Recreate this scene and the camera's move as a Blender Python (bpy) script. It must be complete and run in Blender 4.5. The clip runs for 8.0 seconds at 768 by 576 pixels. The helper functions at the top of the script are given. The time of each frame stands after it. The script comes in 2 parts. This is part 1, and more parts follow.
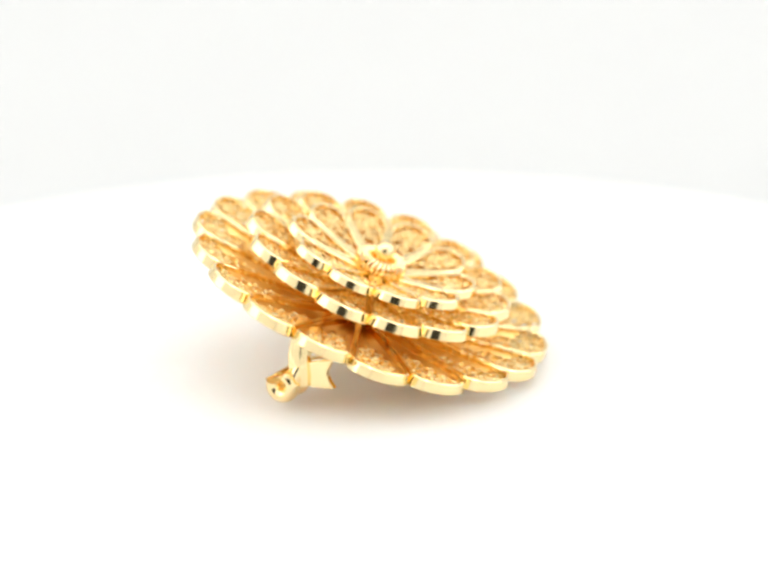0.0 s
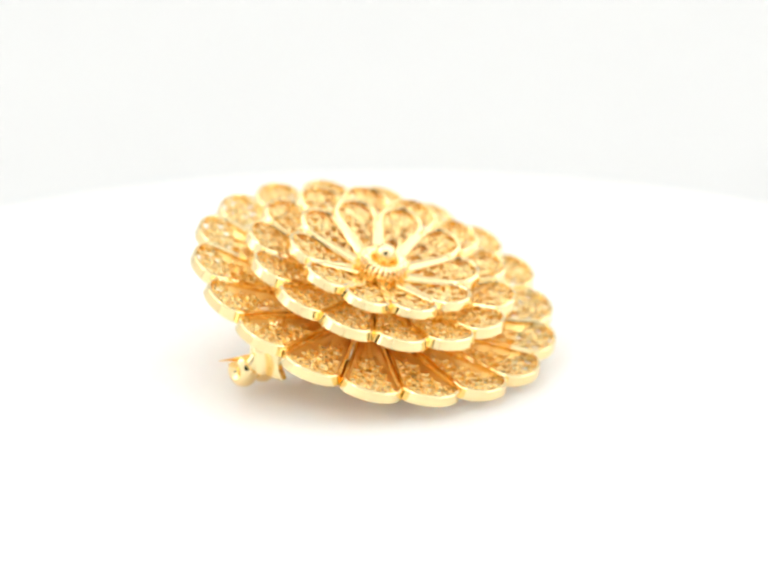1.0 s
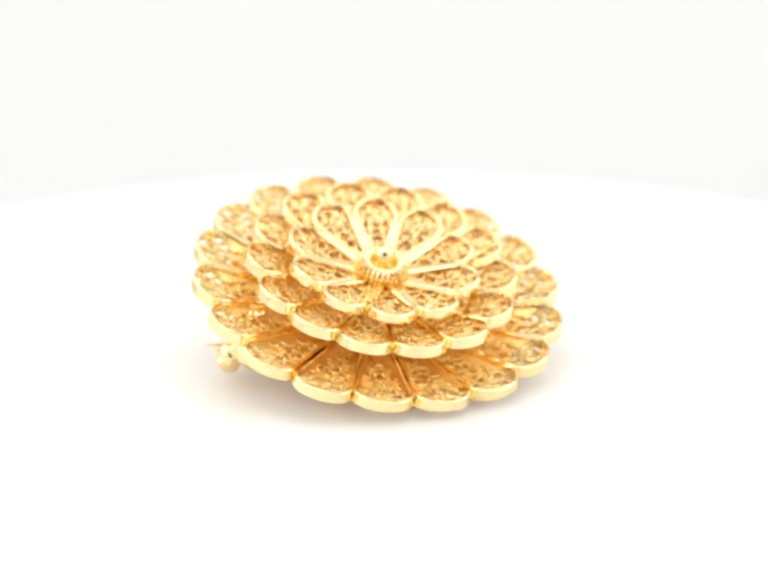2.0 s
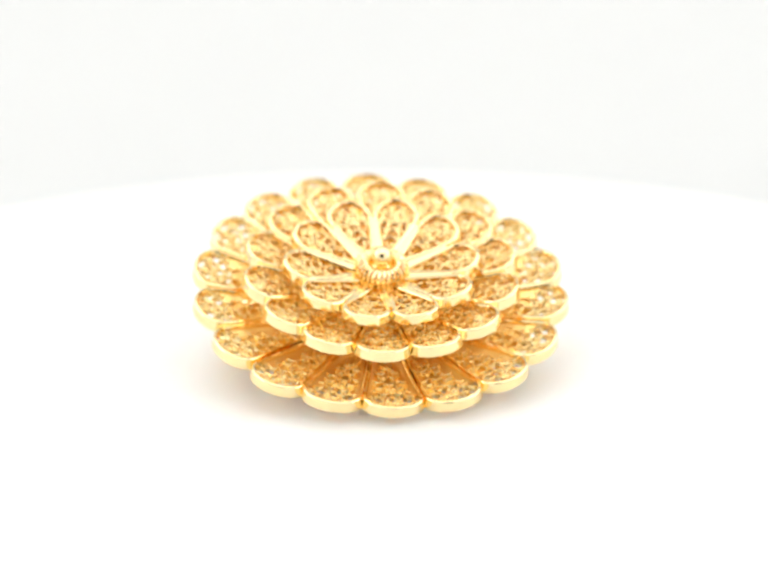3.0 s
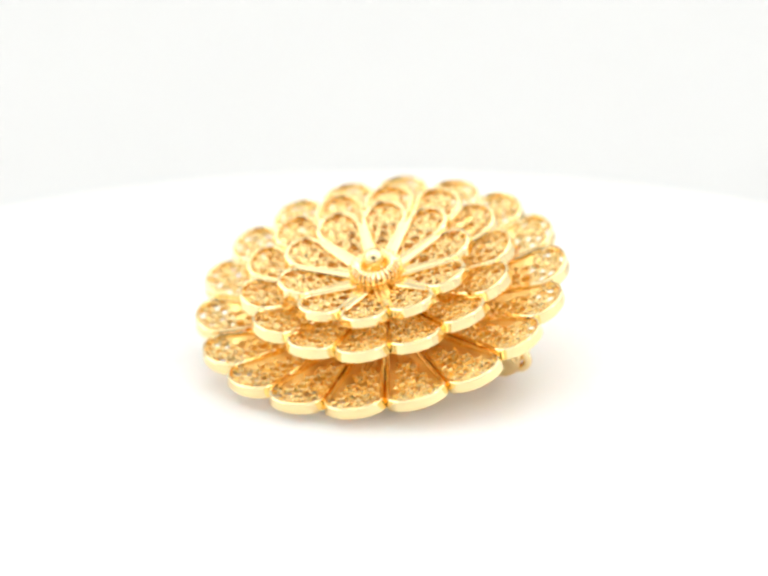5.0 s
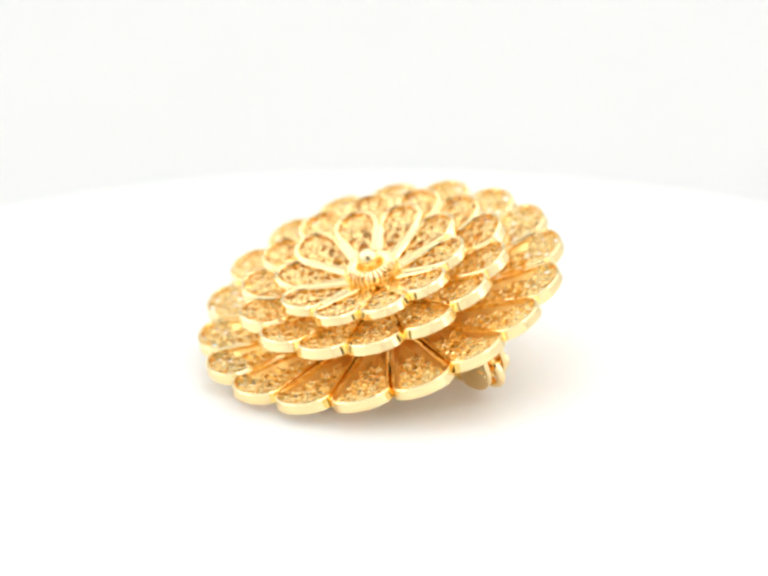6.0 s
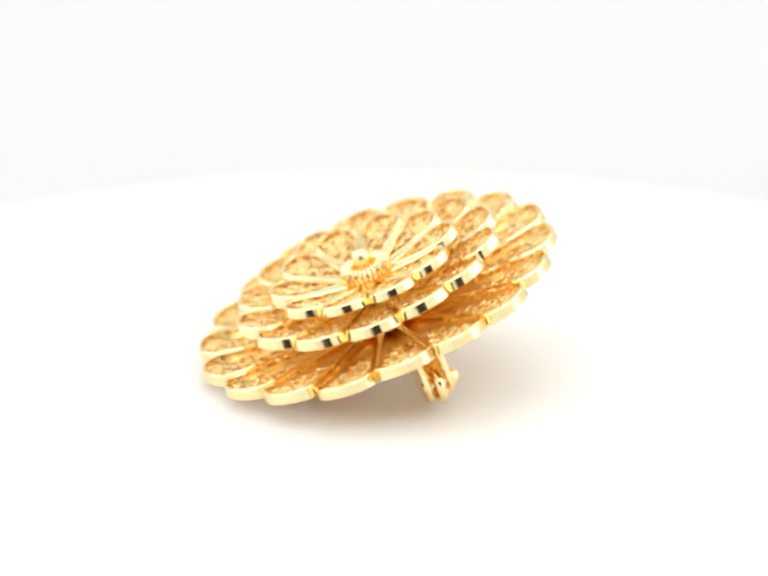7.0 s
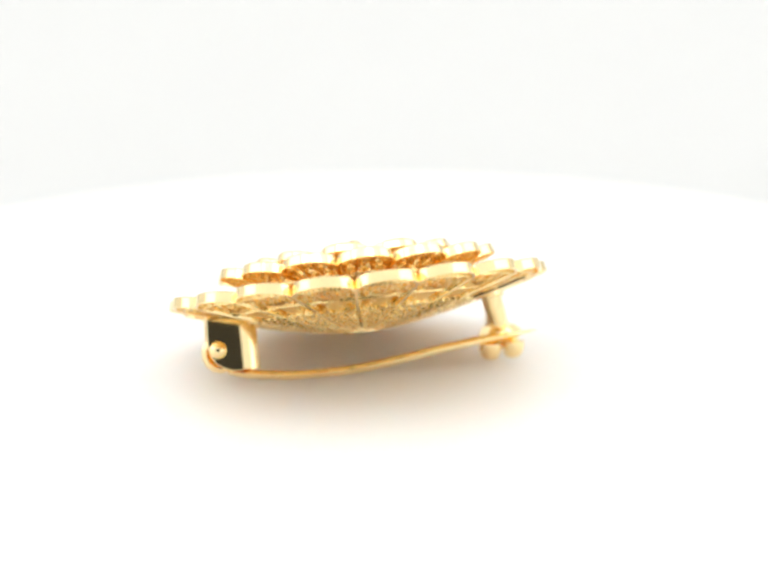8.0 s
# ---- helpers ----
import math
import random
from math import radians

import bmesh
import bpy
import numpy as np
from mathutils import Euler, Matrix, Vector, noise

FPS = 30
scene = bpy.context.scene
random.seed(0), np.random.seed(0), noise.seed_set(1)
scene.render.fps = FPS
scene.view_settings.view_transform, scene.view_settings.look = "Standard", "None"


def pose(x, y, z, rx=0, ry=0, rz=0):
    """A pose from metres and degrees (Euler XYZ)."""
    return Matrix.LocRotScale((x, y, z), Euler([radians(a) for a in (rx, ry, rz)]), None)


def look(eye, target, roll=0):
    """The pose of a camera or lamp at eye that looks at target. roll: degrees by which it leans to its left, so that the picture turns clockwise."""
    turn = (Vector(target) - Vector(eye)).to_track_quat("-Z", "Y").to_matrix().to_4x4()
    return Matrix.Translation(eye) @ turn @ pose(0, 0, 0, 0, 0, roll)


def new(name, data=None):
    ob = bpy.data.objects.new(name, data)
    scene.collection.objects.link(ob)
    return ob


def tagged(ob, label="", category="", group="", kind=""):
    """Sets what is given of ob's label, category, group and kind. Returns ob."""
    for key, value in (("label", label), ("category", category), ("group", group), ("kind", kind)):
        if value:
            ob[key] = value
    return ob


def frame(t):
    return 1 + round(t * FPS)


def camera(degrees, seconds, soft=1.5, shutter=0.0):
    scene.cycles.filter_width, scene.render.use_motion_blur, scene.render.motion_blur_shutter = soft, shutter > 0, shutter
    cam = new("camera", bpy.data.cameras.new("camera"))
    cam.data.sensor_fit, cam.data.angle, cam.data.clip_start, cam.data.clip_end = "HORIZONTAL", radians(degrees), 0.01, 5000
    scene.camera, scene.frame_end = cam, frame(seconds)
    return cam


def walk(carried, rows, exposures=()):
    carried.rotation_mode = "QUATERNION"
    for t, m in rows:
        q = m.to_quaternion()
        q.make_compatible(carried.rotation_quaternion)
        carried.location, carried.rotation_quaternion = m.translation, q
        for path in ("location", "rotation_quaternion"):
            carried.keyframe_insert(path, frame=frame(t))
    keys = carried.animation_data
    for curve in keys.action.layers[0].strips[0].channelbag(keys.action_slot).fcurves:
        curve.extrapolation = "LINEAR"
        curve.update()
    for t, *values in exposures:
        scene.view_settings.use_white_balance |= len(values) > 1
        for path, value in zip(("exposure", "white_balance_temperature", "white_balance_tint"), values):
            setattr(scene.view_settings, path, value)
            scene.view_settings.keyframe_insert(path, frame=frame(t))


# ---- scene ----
# One unit U is the radius of the outer ring of petals: a brooch of 44 mm.
U = 0.022
TABLE = 0.446            # height of the brooch's origin over the turntable, in U
TILT, LEAN = 21.6, -1.5  # lean of the brooch on its pin, degrees

# camera on a stand before a turning display plate
cam = camera(21.0, 8.0, soft=2.8)
cam.data.dof.use_dof, cam.data.dof.focus_distance, cam.data.dof.aperture_fstop = True, 10.50 * U, 14.0
EYE = (0.0, -10.547 * U, (3.3285 + TABLE) * U)
VIEW = pose(*EYE, 90 - 17.61, 0, -0.435) @ pose(0, 0, 0, 0, 0, -0.64)
walk(cam, [(0.0, VIEW), (8.0, VIEW)], exposures=[(0.0, 0.0), (8.0, 0.0)])

# turn of the display plate: seconds, degrees
TURN = [(0.0, -25.9), (0.1, -32.9), (0.2, -35.8), (0.3, -37.7), (0.5, -41.3), (1.0, -50.1), (1.5, -58.8),
        (2.25, -72.3), (3.0, -85.8), (3.5, -94.6), (4.0, -103.5), (4.5, -112.2), (5.25, -125.5), (6.0, -138.9),
        (6.5, -147.8), (6.8, -153.4), (6.9, -156.5), (7.0, -162.9), (7.1, -170.7), (7.2, -180.6), (7.3, -190.2),
        (7.4, -200.2), (7.5, -210.0), (7.6, -219.7), (7.8, -239.6), (8.0, -260.2)]

# ---- light ----
scene.cycles.max_bounces, scene.cycles.glossy_bounces, scene.cycles.diffuse_bounces = 16, 12, 6
world = bpy.data.worlds.new("dark_studio")
scene.world = world
world.use_nodes = True
world.node_tree.nodes["Background"].inputs[0].default_value = (0.045, 0.045, 0.045, 1)
world.node_tree.nodes["Background"].inputs[1].default_value = 1.0


def soft_lamp(name, eye, target, sx, sy, watts, colour=(1, 0.99, 0.975)):
    data = bpy.data.lights.new(name, "AREA")
    data.shape, data.size, data.size_y, data.energy, data.color = "RECTANGLE", sx, sy, watts, colour
    ob = new(name, data)
    ob.matrix_world = look(eye, target)
    return ob


soft_lamp("lamp_top", (0, 0.02, 0.318), (0, 0.02, 0), 0.57, 0.33, 0.515)
# added fill strip over the opening, brightens the recesses between the petal rings
soft_lamp("fill_front", (0, -0.135, 0.30), (0, 0, 0.0), 0.50, 0.05, 0.16)
soft_lamp("lamp_side_a", (-0.285, -0.02, 0.13), (0, 0, 0.06), 0.50, 0.28, 0.53)
soft_lamp("lamp_side_b", (0.285, -0.02, 0.13), (0, 0, 0.06), 0.50, 0.28, 0.53)


# ---- materials ----
def material(name, colour, metal, rough, grain=400.0, amount=0.06, bump=0.05, wear=60.0):
    m = bpy.data.materials.new(name)
    m.use_nodes = True
    n, l = m.node_tree.nodes, m.node_tree.links
    b = n["Principled BSDF"]
    b.inputs["Metallic"].default_value = metal
    where = n.new("ShaderNodeTexCoord")
    fine = n.new("ShaderNodeTexNoise")
    fine.inputs["Scale"].default_value, fine.inputs["Detail"].default_value = grain, 4
    broad = n.new("ShaderNodeTexNoise")
    broad.inputs["Scale"].default_value, broad.inputs["Detail"].default_value = wear, 3
    for t in (fine, broad):
        l.new(where.outputs["Object"], t.inputs["Vector"])
    mix = n.new("ShaderNodeMix")
    mix.data_type = "RGBA"
    mix.inputs["A"].default_value = (*[c * (1 - amount) for c in colour], 1)
    mix.inputs["B"].default_value = (*[min(1, c * (1 + amount)) for c in colour], 1)
    l.new(broad.outputs["Fac"], mix.inputs["Factor"])
    l.new(mix.outputs["Result"], b.inputs["Base Color"])
    spread = n.new("ShaderNodeMapRange")
    spread.inputs["To Min"].default_value, spread.inputs["To Max"].default_value = rough * 0.7, rough * 1.4
    l.new(fine.outputs["Fac"], spread.inputs["Value"])
    l.new(spread.outputs["Result"], b.inputs["Roughness"])
    relief = n.new("ShaderNodeBump")
    relief.inputs["Strength"].default_value, relief.inputs["Distance"].default_value = bump, 0.0002
    l.new(fine.outputs["Fac"], relief.inputs["Height"])
    l.new(relief.outputs["Normal"], b.inputs["Normal"])
    return m


GOLD = material("polished_gold", (0.99, 0.777, 0.42), 1.0, 0.10, grain=900, amount=0.04, bump=0.04, wear=200)
# same metal as the rims; amber of repeated bounces put into these two colours
FILI = material("filigree_gold_bounce_tint", (0.99, 0.752, 0.375), 1.0, 0.26, grain=3000, amount=0.08, bump=0.25, wear=400)
SATIN = material("satin_gold_bounce_tint", (1.0, 0.69, 0.27), 1.0, 0.31, grain=2500, amount=0.06, bump=0.15, wear=500)
# pinkish base and scatter stand in for gold light bounced into the shadow
PLATE = material("white_acrylic_warm_shade", (0.95, 0.868, 0.832), 0.0, 0.45, grain=150, amount=0.006, bump=0.01, wear=8)
milky = PLATE.node_tree.nodes["Principled BSDF"].inputs
milky["Subsurface Weight"].default_value, milky["Subsurface Scale"].default_value = 0.95, 0.020
milky["Subsurface Radius"].default_value = (1.0, 0.84, 0.76)
SWEEP = material("white_paper_sweep", (0.700, 0.707, 0.707), 0.0, 0.8, grain=500, amount=0.01, bump=0.02, wear=5)
CLOTH = material("white_tent_cloth", (0.86, 0.865, 0.86), 0.0, 0.9, grain=700, amount=0.01, bump=0.05, wear=6)


# ---- building helpers ----
def part(name, bm, mat, parent=None, label="", smooth=True):
    data = bpy.data.meshes.new(name)
    bmesh.ops.recalc_face_normals(bm, faces=bm.faces)
    if smooth:
        for f in bm.faces:
            f.smooth = True
    bm.to_mesh(data)
    bm.free()
    data.materials.append(mat)
    if smooth:
        data.set_sharp_from_angle(angle=radians(28))
    ob = new(name, data)
    if parent:
        ob.parent = parent
    return tagged(ob, label)


def box(bm, x0, x1, y0, y1, z0, z1, bevel=0.0):
    v = bmesh.ops.create_cube(bm, size=1)["verts"]
    for p in v:
        p.co = Vector(((x0 + x1) / 2 + p.co.x * (x1 - x0), (y0 + y1) / 2 + p.co.y * (y1 - y0), (z0 + z1) / 2 + p.co.z * (z1 - z0)))
    if bevel:
        edges = list({e for p in v for e in p.link_edges})
        bmesh.ops.bevel(bm, geom=edges, offset=bevel, segments=2, affect="EDGES", profile=0.6)


def sweep(bm, path, section, closed=False, up=Vector((0, 0, 1))):
    """Carry a section of (side, up) pairs along a path, upright."""
    n, k, rings = len(path), len(section), []
    for i, p in enumerate(path):
        a = path[i - 1] if (i or closed) else p
        b = path[(i + 1) % n] if (i < n - 1 or closed) else p
        t = (b - a).normalized()
        side = t.cross(up).normalized()
        top = side.cross(t)
        rings.append([bm.verts.new(p + side * s + top * h) for s, h in section])
    for i in range(n if closed else n - 1):
        a, b = rings[i], rings[(i + 1) % n]
        for j in range(k):
            bm.faces.new((a[j], a[(j + 1) % k], b[(j + 1) % k], b[j]))
    if not closed:
        bm.faces.new(rings[0])
        bm.faces.new(rings[-1][::-1])


def round_section(r, n=8):
    return [(r * math.cos(2 * math.pi * i / n), r * math.sin(2 * math.pi * i / n)) for i in range(n)]


def revolve(bm, profile, n=40, m=Matrix()):
    """Turn (radius, height) pairs about z; ends at radius 0 close."""
    rings = []
    for r, z in profile:
        if r < 1e-9:
            rings.append([bm.verts.new(m @ Vector((0, 0, z)))])
        else:
            rings.append([bm.verts.new(m @ Vector((r * math.cos(2 * math.pi * i / n), r * math.sin(2 * math.pi * i / n), z))) for i in range(n)])
    for a, b in zip(rings, rings[1:]):
        for i in range(n):
            j = (i + 1) % n
            if len(a) == 1 and len(b) > 1:
                bm.faces.new((a[0], b[i], b[j]))
            elif len(b) == 1 and len(a) > 1:
                bm.faces.new((a[i], a[j], b[0]))
            elif len(a) > 1:
                bm.faces.new((a[i], a[j], b[j], b[i]))


# ---- the white tent and its turntable ----
def tent():
    x, y0, y1, z1, th = 0.30, -0.15, 0.28, 0.33, 0.004
    bm = bmesh.new()
    box(bm, -x, x, y0 - 0.27, y1, -0.034, -0.030)
    tagged(part("floor", bm, CLOTH, smooth=False), "plain white cloth floor of the photo tent", "floor", kind="structure")
    # back wall curves into the floor
    bm = bmesh.new()
    path = [Vector((0, y1 - 0.10 + 0.10 * math.sin(a), 0.10 - 0.10 * math.cos(a) - 0.030)) for a in [i * math.pi / 24 for i in range(13)]]
    path = [Vector((0, 0.12, -0.0299))] + path + [Vector((0, y1, z1))]
    rows = [[bm.verts.new((sx * x, p.y, p.z)) for sx in (-1, 1)] for p in path]
    back = [[bm.verts.new((sx * x, p.y + 0.004, p.z - 0.003)) for sx in (-1, 1)] for p in path]
    for r, k in ((rows, 1), (back, -1)):
        for a, b in zip(r, r[1:]):
            bm.faces.new((a[0], a[1], b[1], b[0])[::k])
    tagged(part("backdrop", bm, SWEEP), "seamless white sweep behind the turntable", "backdrop", kind="structure")
    for name, a, b in (("wall_west", -x - th, -x), ("wall_east", x, x + th)):
        bm = bmesh.new()
        box(bm, a, b, y0, y1, -0.034, z1)
        tagged(part(name, bm, CLOTH, smooth=False), "plain white cloth wall of the photo tent", "wall", kind="structure")
    bm = bmesh.new()
    box(bm, -x, x, y0, y1, z1, z1 + th)
    tagged(part("ceiling", bm, CLOTH, smooth=False), "plain white cloth roof of the photo tent", "ceiling", kind="structure")
    # front with the dark opening that the camera looks in through
    ax, az0, az1 = 0.056, 0.012, 0.104
    bm = bmesh.new()
    box(bm, -x, -ax, y0 - th, y0, -0.034, z1)
    box(bm, ax, x, y0 - th, y0, -0.034, z1)
    box(bm, -ax, ax, y0 - th, y0, az1, z1)
    box(bm, -ax, ax, y0 - th, y0, -0.034, az0)
    tagged(part("wall_front", bm, CLOTH, smooth=False), "white cloth front with a dark opening", "wall", kind="structure")


def turntable():
    thing = tagged(new("turntable"), "plain round white turntable plate", "turntable")
    bm = bmesh.new()
    r = 4.16 * U
    revolve(bm, [(0, 0), (r - 0.0015, 0), (r - 0.0005, -0.0004), (r, -0.0015), (r, -0.011), (r - 0.001, -0.012), (0, -0.012)], 128)
    part("plate", bm, PLATE, thing, "glossy white round plate")
    bm = bmesh.new()
    revolve(bm, [(0, -0.012), (0.075, -0.012), (0.078, -0.030), (0, -0.030)], 64)
    part("base", bm, PLATE, thing)
    return thing


# ---- the brooch ----
class Layer:
    """One ring of petals, in U: count, first angle, radius, top of the rim and of the heart, underside of the heart."""

    def __init__(self, count, phase, radius, rim, heart, under, start, ribbon, wall, flare, smooth, squash):
        self.count, self.phase, self.radius, self.rim, self.heart, self.under = count, phase, radius, rim, heart, under
        self.start, self.ribbon, self.wall, self.flare, self.smooth, self.squash = start, ribbon, wall, flare, smooth, squash
        # the rounded tip is half an ellipse that touches the next petal's
        a = math.pi / count
        w = 0.1
        for _ in range(40):
            w = 0.99 * (radius - squash * w) * math.sin(a) / math.hypot(squash * math.sin(a), math.cos(a))
        self.lobe, self.centre = w, radius - squash * w

    def top(self, r):
        q = min(1.0, max(0, r / self.radius))
        return self.heart + (self.rim - self.heart) * q ** (1.08 if self.smooth else 1.3)

    def bottom(self, r):
        q = min(1.0, max(0, r / self.radius))
        return self.under + (self.rim - self.wall - self.under) * q ** 1.45

    def floor(self, r):
        """Height of the filling inside the ribbon."""
        t, b = self.top(r), self.bottom(r)
        return b + (t - b) * 0.34

    def half(self, u):
        """Half the petal's width at a distance from the centre."""
        c, a, u = self.centre / self.squash, self.start / self.squash, u / self.squash
        g = math.asin(self.lobe / (c - a))
        touch = c - self.lobe * math.sin(g)
        if u <= touch:
            return max(0.0, (u - a) * math.tan(g))
        return math.sqrt(max(0.0, self.lobe ** 2 - (u - c) ** 2))

    def outline(self):
        c, a = self.centre / self.squash, self.start / self.squash
        g = math.asin(self.lobe / (c - a))
        pts = []
        end = math.pi / 2 + g
        for i in range(27):
            w = -end + 2 * end * i / 26
            pts.append((self.squash * (c + self.lobe * math.cos(w)), self.lobe * math.sin(w)))
        x, y = pts[-1]
        side = [(x + (self.start - x) * k / 8, y * (1 - k / 8)) for k in range(1, 9)]
        return pts + side + [(u, -v) for u, v in side[-2::-1]]


OUTER = Layer(18, -0.2, 1.006, 0.004, -0.165, -0.250, 0.012, 0.018, 0.056, 0.20, 0.60, 0.76)
MIDDLE = Layer(14, -4.2, 0.737, 0.145, -0.020, -0.085, 0.012, 0.018, 0.054, 0.34, 0.0, 0.80)
INNER = Layer(10, 20.2, 0.525, 0.192, 0.078, 0.025, 0.070, 0.024, 0.048, 0.34, 0.0, 0.92)


# outer petals that were bent up a little, in degrees
BENT_UP = {0: 0.5, 1: 0.4, 4: 0.6, 5: 0.6, 10: 0.7, 11: 1.3, 12: 1.4, 13: 1.4, 14: 1.0, 17: 0.5}


def petal_frame(lay):
    """A flat ribbon of metal bent to the petal's outline and standing on edge."""
    bm = bmesh.new()
    pts = lay.outline()
    n, rings = len(pts), []
    for i, (u, v) in enumerate(pts):
        (ax, ay), (bx, by) = pts[i - 1], pts[(i + 1) % n]
        tx, ty = bx - ax, by - ay
        d = math.hypot(tx, ty) or 1
        nx, ny = -ty / d, tx / d
        r = math.hypot(u, v)
        z, h, t = lay.top(r), lay.top(r) - lay.bottom(r), lay.ribbon
        e = t * 0.25
        lean = lay.flare * min(1, max(0, (u / lay.radius - 0.5) / 0.2))
        section = ((0.0, -e), (e, 0), (t - e, 0), (t, -e), (t, -h + e), (t - e, -h), (e, -h), (0.0, -h + e))
        section = [(s + lean * (k + h * 0.25), k) for s, k in section]
        rings.append([bm.verts.new(Vector((u + nx * s, v + ny * s, z + k)) * U) for s, k in section])
    for i in range(n):
        a, b = rings[i], rings[(i + 1) % n]
        for j in range(8):
            bm.faces.new((a[j], a[(j + 1) % 8], b[(j + 1) % 8], b[j]))
    return bm


def petal_filigree(lay, rng):
    """Rows of little scrolls of flattened wire that fill the petal."""
    bm = bmesh.new()
    u = max(lay.start + 0.06, (lay.smooth - 0.10) * lay.radius)
    section = [(-0.0065, -0.012), (0.0065, -0.012), (0.0065, 0.006), (0.003, 0.011), (-0.003, 0.011), (-0.0065, 0.006)]
    c0, reach, k = lay.centre, lay.lobe - lay.ribbon * 0.6, lay.squash

    def inside(x, y):
        if x > c0:
            d = math.hypot((x - c0) / k, y)
            if d > reach:
                x, y = c0 + (x - c0) * reach / d, y * reach / d
        elif abs(y) > lay.half(x) - lay.ribbon * 0.6:
            y = math.copysign(max(0.0, lay.half(x) - lay.ribbon * 0.6), y)
        return x, y

    def wire(points):
        keep = [points[0]]
        for p in points[1:]:
            if (p - keep[-1]).length > 0.0025:
                keep.append(p)
        if len(keep) > 2:
            sweep(bm, [p * U for p in keep], [(a * U, b * U) for a, b in section])

    # rows of little arches, each row set over the gaps of the one before
    row, pitch = 0, 0.050
    while u < lay.radius - lay.ribbon - 0.015:
        h = lay.half(u) - lay.ribbon * 0.4
        if lay.smooth:
            # the filling narrows to a tongue between the smooth flanks
            h *= min(1.0, 0.42 + 2.1 * (u / lay.radius - lay.smooth + 0.10))
        if h > 0.012:
            count = max(1, round(2 * h / 0.074))
            wide = 2 * h / count
            shift = (row % 2) * 0.5
            for n in range(count + row % 2):
                v0 = -h + (n - shift) * wide + rng.uniform(-0.004, 0.004)
                rise, lift = 0.060 * rng.uniform(0.75, 1.2), rng.uniform(-0.002, 0.003)
                pts = []
                for i in range(9):
                    w = math.pi * (-0.12 + 1.24 * i / 8)
                    v = v0 + wide * (0.5 - 0.54 * math.cos(w))
                    x, y = inside(u - 0.25 * v * v / lay.lobe + rise * math.sin(w), v)
                    pts.append(Vector((x, y, lay.floor(math.hypot(x, y)) + lift + 0.006 * math.sin(w))))
                wire(pts)
            pts = []
            for i in range(11 if row % 4 == 1 else 1):
                v = -h + 2 * h * i / 10
                x, y = inside(u - 0.25 * v * v / lay.lobe, v)
                pts.append(Vector((x, y, lay.floor(math.hypot(x, y)) - 0.008)))
            wire(pts)
        u += pitch * rng.uniform(0.92, 1.1)
        row += 1
    # a few scrolls towards the tip
    for _ in range(2):
        size = rng.uniform(0.026, 0.038)
        a, d = rng.uniform(-3.1, 3.1), rng.uniform(0.1, 0.8) * reach
        c = (c0 + k * d * math.cos(a), d * math.sin(a))
        start, way = rng.uniform(0, 6.28), rng.choice((-1, 1))
        pts = []
        for i in range(17):
            w = start + way * 2 * math.pi * 1.35 * i / 16
            x, y = inside(c[0] + size * (1.1 - 0.6 * i / 16) * math.cos(w), c[1] + size * (1.1 - 0.6 * i / 16) * math.sin(w))
            pts.append(Vector((x, y, lay.floor(math.hypot(x, y)) + 0.010)))
        wire(pts)
    # the back of the inner half is filled with the same wire
    u = lay.start + 0.10
    while lay.smooth and u < 0.60 * lay.radius:
        h = lay.half(u) - lay.ribbon * 0.4
        if h > 0.012:
            n = max(4, int(2 * h / 0.012))
            pts = []
            for i in range(n + 1):
                v = -h + 2 * h * i / n
                x, y = inside(u + 0.012 * math.cos(2 * math.pi * v / 0.05 + row * math.pi) + rng.uniform(-0.002, 0.002), v)
                pts.append(Vector((x, y, lay.bottom(math.hypot(x, y)) + 0.010 + rng.uniform(-0.001, 0.001))))
            wire(pts)
        u += 0.030
        row += 1
    return bm


def petal_trough(lay):
    """The smooth, finely ridged sheet under a petal's filling."""
    bm = bmesh.new()
    rows, n = [], 13
    u0, u1 = lay.start + 0.03, 0.79 * lay.radius
    for i in range(13):
        u = u0 + (u1 - u0) * i / 12
        h = max(0.002, lay.half(u) - lay.ribbon * 0.5)
        line = []
        for j in range(n):
            q = -1 + 2 * j / (n - 1)
            z = lay.floor(u) - 0.013 + (0.05 * q * q) + (0.003 if j % 2 else 0.0)
            line.append((u + 0.06 * q * q * (i / 12) ** 2, q * h, min(z, lay.top(u) - 0.006)))
        rows.append(line)
    for dz in (0.0, -0.006):
        verts = [[bm.verts.new(Vector((x, y, z + dz)) * U) for x, y, z in line] for line in rows]
        for a, b in zip(verts, verts[1:]):
            for j in range(n - 1):
                bm.faces.new((a[j], a[j + 1], b[j + 1], b[j]))
    return bm


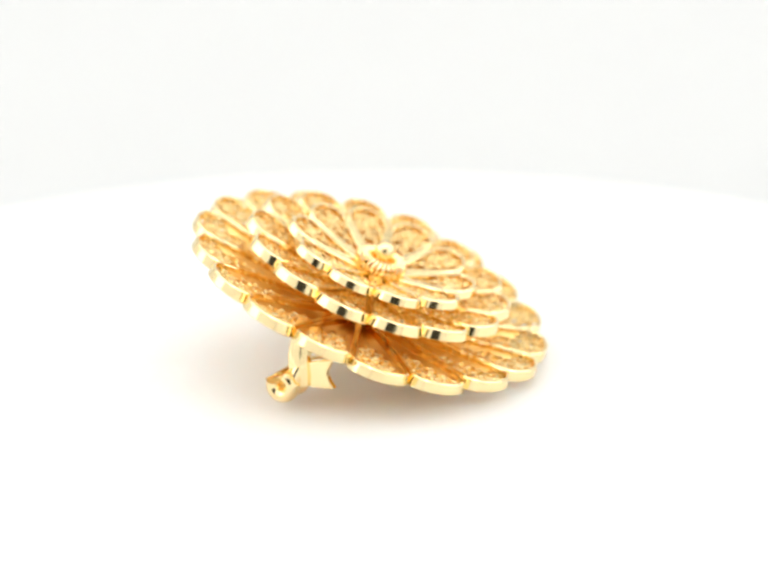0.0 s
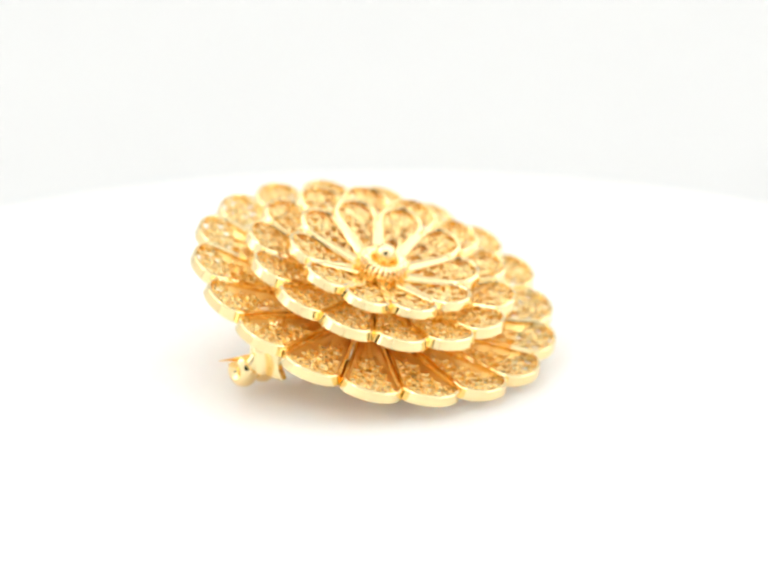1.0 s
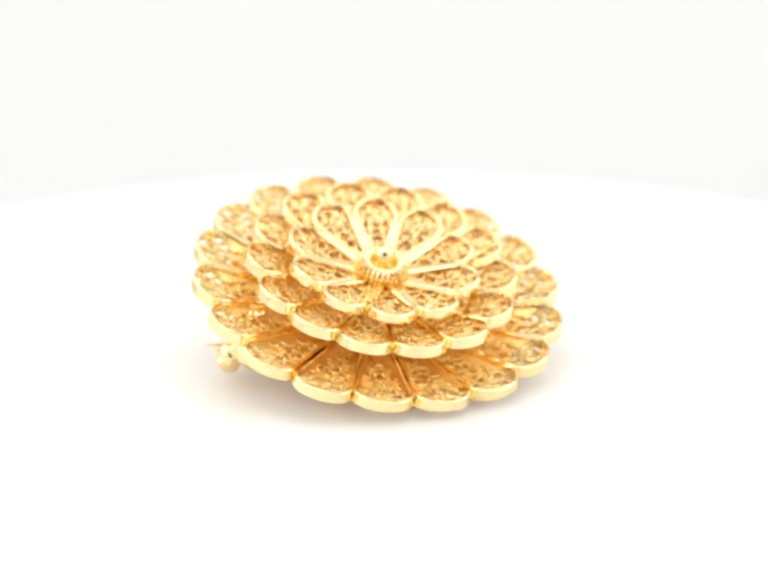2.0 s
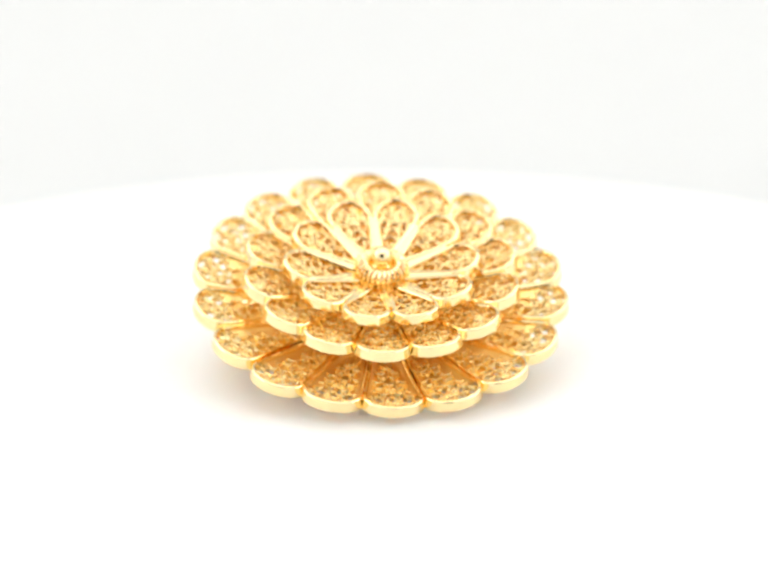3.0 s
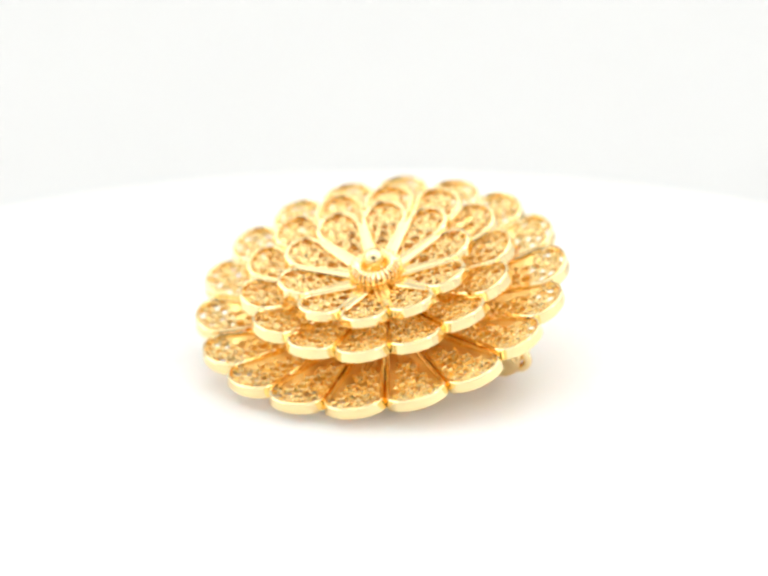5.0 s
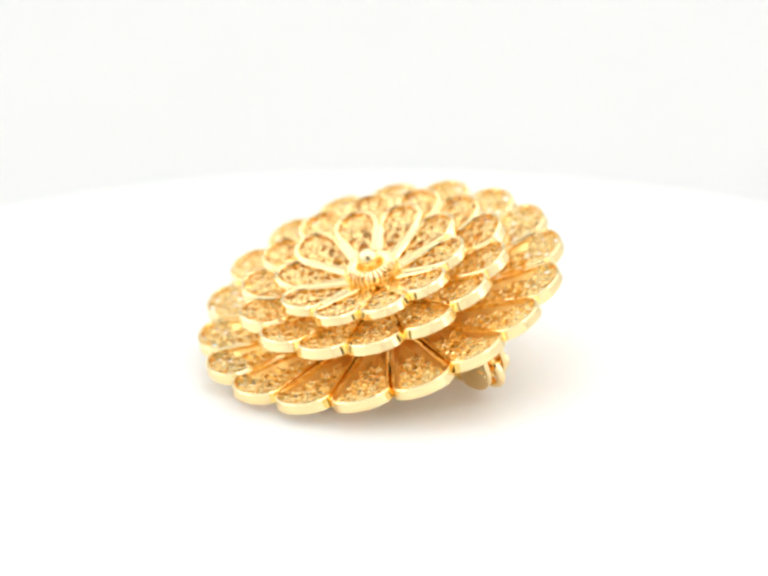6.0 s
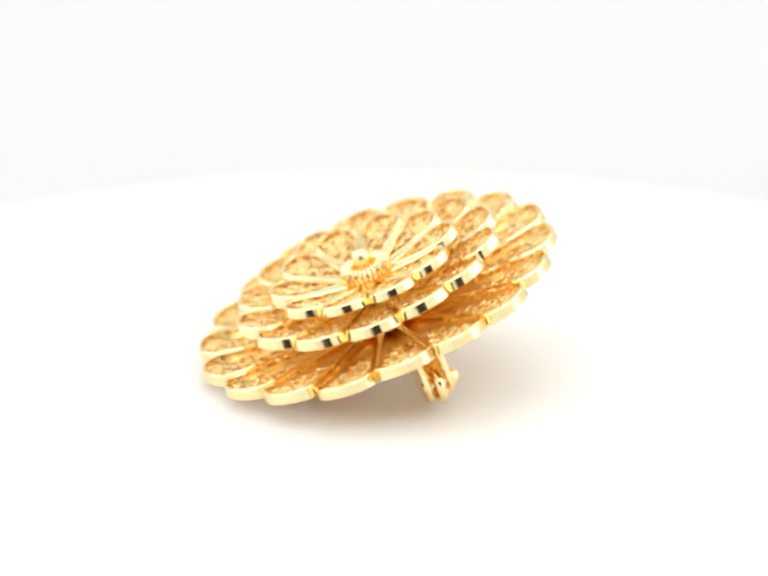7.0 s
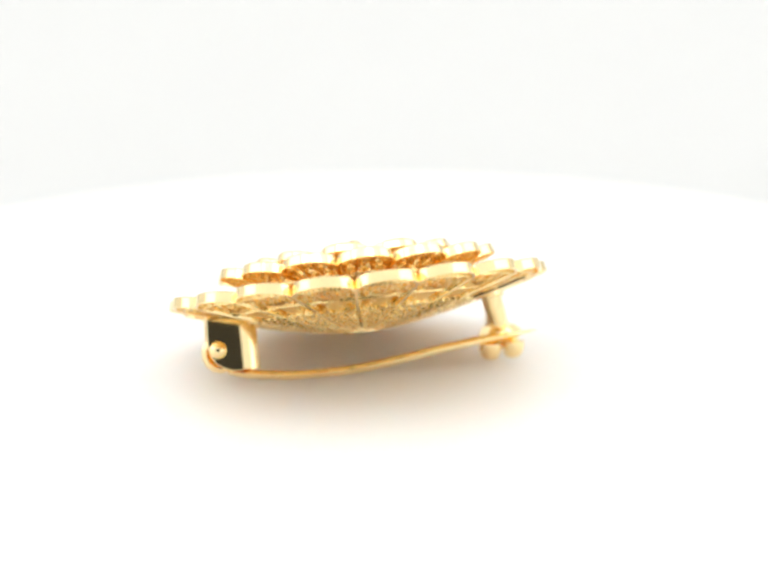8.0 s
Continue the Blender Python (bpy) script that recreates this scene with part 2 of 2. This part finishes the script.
def web(lay):
    """Solder that fills the gap beside a petal."""
    bm = bmesh.new()
    a = math.pi / lay.count
    c = lay.centre
    rows = []
    for i in range(9):
        r = lay.start + (c * math.cos(a) - 0.01 - lay.start) * i / 8
        edge = lay.half(r * math.cos(a)) / (r * math.cos(a))
        w = max(0.02, a - math.atan(edge) + 0.012 / r)
        z = lay.top(r) - 0.005
        line = []
        for q in (-w, -w / 2, 0, w / 2, w):
            line.append(bm.verts.new(Vector((r * math.cos(a + q), r * math.sin(a + q), z + 0.006 * (1 - (q / w) ** 2))) * U))
        for q in (w, -w):
            line.append(bm.verts.new(Vector((r * math.cos(a + q), r * math.sin(a + q), z - 0.03)) * U))
        rows.append(line)
    for p, q in zip(rows, rows[1:]):
        for j in range(7):
            bm.faces.new((p[j], p[(j + 1) % 7], q[(j + 1) % 7], q[j]))
    bm.faces.new(rows[0])
    bm.faces.new(rows[-1][::-1])
    return bm


def share(ob, parent, m):
    twin = new(ob.name.split(".")[0], ob.data)
    twin.parent, twin.matrix_local = parent, m
    return twin


def ring_of_petals(brooch, lay, label, rng, lifts={}):
    frames = part("petal", petal_frame(lay), GOLD, brooch, label)
    fills = [part("filigree", petal_filigree(lay, rng), FILI, frames, "fine scrolled wire filling") for _ in range(3)]
    gap = part("web", web(lay), GOLD, frames, "smooth solder between two petals") if lay is INNER else None
    base = part("trough", petal_trough(lay), SATIN, frames, "smooth ridged gold sheet behind the filling") if lay.smooth else None
    for k in range(lay.count):
        # each petal was soldered on by hand: a little twist, pitch and turn
        turn = pose(0, 0, 0, rng.uniform(-1.3, 1.3), rng.uniform(-0.3, 0.3) - lifts.get(k, 0.0), 0)
        turn = pose(0, 0, 0, 0, 0, lay.phase + rng.uniform(-0.4, 0.4) + 360 * k / lay.count) @ turn
        if k == 0:
            frames.matrix_local = turn
            continue
        petal = tagged(share(frames, brooch, turn), label)
        if k < 3:
            fills[k].parent = petal
        else:
            tagged(share(fills[rng.randrange(3)], petal, Matrix()), "fine scrolled wire filling")
        if base:
            tagged(share(base, petal, Matrix()), "smooth ridged gold sheet behind the filling")
        if gap:
            tagged(share(gap, petal, Matrix()), "smooth solder between two petals")


def heart(brooch):
    bm = bmesh.new()
    revolve(bm, [(0, 0.245), (0.022, 0.2405), (0.040, 0.227), (0.052, 0.207), (0.055, 0.190), (0.052, 0.172), (0.040, 0.152), (0.03, 0.145), (0.03, 0.12), (0, 0.12)], 32, Matrix.Scale(U, 4))
    part("ball", bm, GOLD, brooch, "polished gold ball in the flower's centre")
    # coil of round wire about the ball
    bm = bmesh.new()
    turns, ring, small, steps = 30, 0.098, 0.036, 12
    coil = []
    for i in range(turns * steps):
        a, w = 2 * math.pi * i / (turns * steps), 2 * math.pi * i / steps
        r = ring + small * math.cos(w)
        coil.append(Vector((r * math.cos(a), r * math.sin(a), 0.124 + small * math.sin(w))) * U)
    rings = []
    for i, p in enumerate(coil):
        t = (coil[(i + 1) % len(coil)] - coil[i - 1]).normalized()
        a = 2 * math.pi * i / len(coil)
        side = t.cross(Vector((-math.sin(a), math.cos(a), 0))).normalized()
        top = side.cross(t)
        rings.append([bm.verts.new(p + (side * c + top * q) * U) for c, q in round_section(0.0098, 6)])
    for a, b in zip(rings, rings[1:] + rings[:1]):
        for j in range(6):
            bm.faces.new((a[j], a[(j + 1) % 6], b[(j + 1) % 6], b[j]))
    part("wire_coil", bm, GOLD, brooch, "tight ring of coiled gold wire")
    bm = bmesh.new()
    revolve(bm, [(0, 0.118), (0.09, 0.118), (0.10, 0.10), (0.10, 0.085), (0.05, 0.07), (0.045, -0.18), (0.11, -0.20), (0.11, -0.225), (0.10, -0.25), (0, -0.26)], 32, Matrix.Scale(U, 4))
    part("stem", bm, GOLD, brooch, "short gold tube that joins the layers")


def pin_work(brooch):
    # hinge: a bent bracket with two cheeks
    bm = bmesh.new()
    for x0, x1 in ((-0.055, -0.025), (0.065, 0.095)):
        outline = [(0.655, -0.10), (0.655, -0.390), (0.70, -0.390), (0.745, -0.378), (0.788, -0.350), (0.818, -0.310), (0.832, -0.25), (0.826, -0.08)]
        a = [bm.verts.new(Vector((x0, y, z)) * U) for y, z in outline]
        b = [bm.verts.new(Vector((x1, y, z)) * U) for y, z in outline]
        bm.faces.new(a)
        bm.faces.new(b[::-1])
        for i in range(len(a)):
            j = (i + 1) % len(a)
            bm.faces.new((a[i], b[i], b[j], a[j]))
    bmesh.ops.bevel(bm, geom=list(bm.edges), offset=0.005 * U, segments=1, affect="EDGES")
    fold = [Vector((-0.060 + 0.055 * (1 - math.cos(w)), 0.660 - 0.085 * math.sin(w), -0.2425)) for w in [i * math.pi / 16 for i in range(9)]]
    fold += [Vector((-p.x, p.y, p.z)) for p in fold[::-1]]
    fold = [p + Vector((0.020, 0, 0)) for p in fold]
    sweep(bm, [p * U for p in fold], [(a * U, b * U) for a, b in ((-0.015, -0.1425), (0.015, -0.1425), (0.015, 0.1425), (-0.015, 0.1425))])
    box(bm, -0.055 * U, 0.095 * U, 0.64 * U, 0.81 * U, -0.115 * U, -0.085 * U, 0.004 * U)
    hinge = part("hinge", bm, GOLD, brooch, "polished gold hinge bracket")
    bm = bmesh.new()
    m = Matrix.Translation(Vector((0.020, 0.780, -0.272)) * U) @ pose(0, 0, 0, 0, 90, 0) @ Matrix.Scale(U, 4)
    revolve(bm, [(0, -0.118), (0.014, -0.1165), (0.027, -0.111), (0.038, -0.101), (0.045, -0.088), (0.047, -0.070), (0.02, -0.07), (0.02, 0.07), (0.036, 0.076), (0.033, 0.081), (0, 0.083)], 24, m)
    part("rivet", bm, GOLD, hinge, "domed rivet through the hinge")
    # pin: loop about the rivet, then a bowed needle
    bm = bmesh.new()
    path = []
    for i in range(14):
        w = radians(140 - 25 * i)
        path.append(Vector((0.020, 0.762 + 0.078 * math.cos(w), -0.292 + 0.078 * math.sin(w))))
    ctrl = [(0.71, -0.393), (0.645, -0.405), (0.58, -0.416), (0.43, -0.436), (0.34, -0.441), (0.245, -0.443), (0.14, -0.442), (0.034, -0.437),
            (-0.11, -0.421), (-0.255, -0.401), (-0.42, -0.376), (-0.586, -0.355), (-0.70, -0.345), (-0.80, -0.339), (-0.935, -0.326)]
    path += [Vector(((0.05 if y < 0 else 0.028) * y, y, z)) for y, z in ctrl]
    n = len(path)
    rings = []
    for i, p in enumerate(path):
        a, b = path[max(0, i - 1)], path[min(n - 1, i + 1)]
        t = (b - a).normalized()
        r = 0.024 if i < n - 3 else (0.021, 0.013, 0.002)[i - n + 3]
        side = Vector((1, 0, 0))
        top = t.cross(side)
        rings.append([bm.verts.new((p + side * c + top * s) * U) for c, s in round_section(r, 10)])
    for a, b in zip(rings, rings[1:]):
        for j in range(10):
            bm.faces.new((a[j], a[(j + 1) % 10], b[(j + 1) % 10], b[j]))
    bm.faces.new(rings[0])
    bm.faces.new(rings[-1][::-1])
    part("pin", bm, GOLD, brooch, "bowed gold pin closed in the catch")
    # catch: post, open roller, tail
    cx, cy, cz = 0.010, -0.748, -0.372
    bm = bmesh.new()
    post = [Vector((-0.02, cy + 0.05, -0.05)), Vector((-0.01, cy + 0.03, -0.14)), Vector((0.015, cy + 0.01, -0.22)), Vector((0.055, cy, -0.30)), Vector((0.075, cy, -0.35))]
    sweep(bm, [p * U for p in post], [(c * 1.15, q) for c, q in round_section(0.054 * U, 12)], up=Vector((0, 1, 0)))
    revolve(bm, [(0, -0.03), (0.075, -0.03), (0.085, -0.02), (0.085, 0.03), (0.06, 0.04), (0, 0.04)], 20, Matrix.Translation(Vector((-0.02, cy + 0.05, -0.10)) * U) @ Matrix.Scale(U, 4))
    cap = Matrix.Translation(Vector((0.045, cy, 0)) * U) @ Matrix.Diagonal((0.5 * U, U, U, 1))
    revolve(bm, [(0, -0.25), (0.055, -0.25), (0.066, -0.275), (0.098, -0.312), (0.102, -0.326), (0.092, -0.333), (0, -0.333)], 24, cap)
    catch = part("catch", bm, GOLD, brooch, "gold safety catch with its post")
    bm = bmesh.new()
    loop = []
    for i in range(19):
        w = radians(185 + 268 * i / 18)
        loop.append(Vector((cx + 0.052 * math.cos(w), cy, cz + 0.054 * math.sin(w))) * U)
    for dy in (-0.062, 0.062):
        sweep(bm, [p + Vector((0, dy * U, 0)) for p in loop], [(c * 1.0, s * 1.3) for c, s in round_section(0.039 * U, 14)], up=Vector((0, 1, 0)))
    part("roller", bm, GOLD, catch, "open rounded roller holding the pin")
    bm = bmesh.new()
    tail = [(0.055, -0.235), (0.10, -0.196), (0.150, -0.165), (0.198, -0.132), (0.188, -0.175), (0.184, -0.222), (0.212, -0.256), (0.254, -0.280), (0.205, -0.305), (0.135, -0.337), (0.07, -0.335)]
    a = [bm.verts.new(Vector((x, cy - 0.008, z)) * U) for x, z in tail]
    b = [bm.verts.new(Vector((x, cy + 0.030, z)) * U) for x, z in tail]
    bm.faces.new(a)
    bm.faces.new(b[::-1])
    for i in range(len(a)):
        j = (i + 1) % len(a)
        bm.faces.new((a[i], b[i], b[j], a[j]))
    bmesh.ops.recalc_face_normals(bm, faces=bm.faces)
    bmesh.ops.bevel(bm, geom=list(bm.edges), offset=0.004 * U, segments=1, affect="EDGES")
    part("tail", bm, GOLD, catch, "forked thumb piece")


def flower_brooch():
    brooch = tagged(new("brooch"), "gold filigree flower brooch with three layers of petals", "brooch")
    rng = random.Random(7)
    ring_of_petals(brooch, OUTER, "outer petal with a flat gold rim", rng, BENT_UP)
    ring_of_petals(brooch, MIDDLE, "middle petal with a flat gold rim", rng)
    ring_of_petals(brooch, INNER, "inner petal with a flat gold rim", rng)
    heart(brooch)
    pin_work(brooch)
    return brooch


tent()
plate = turntable()
brooch = flower_brooch()


def motions():
    walk(plate, [(t, pose(0, 0, 0, 0, 0, a)) for t, a in TURN])
    rows = []
    for t, a in TURN:
        c, s = math.cos(radians(a)), math.sin(radians(a))
        bx, by = -0.006 * U, 0.062 * U
        rows.append((t, pose(c * bx - s * by, s * bx + c * by, TABLE * U, 0, TILT, a) @ pose(0, 0, 0, LEAN)))
    walk(brooch, rows)


motions()
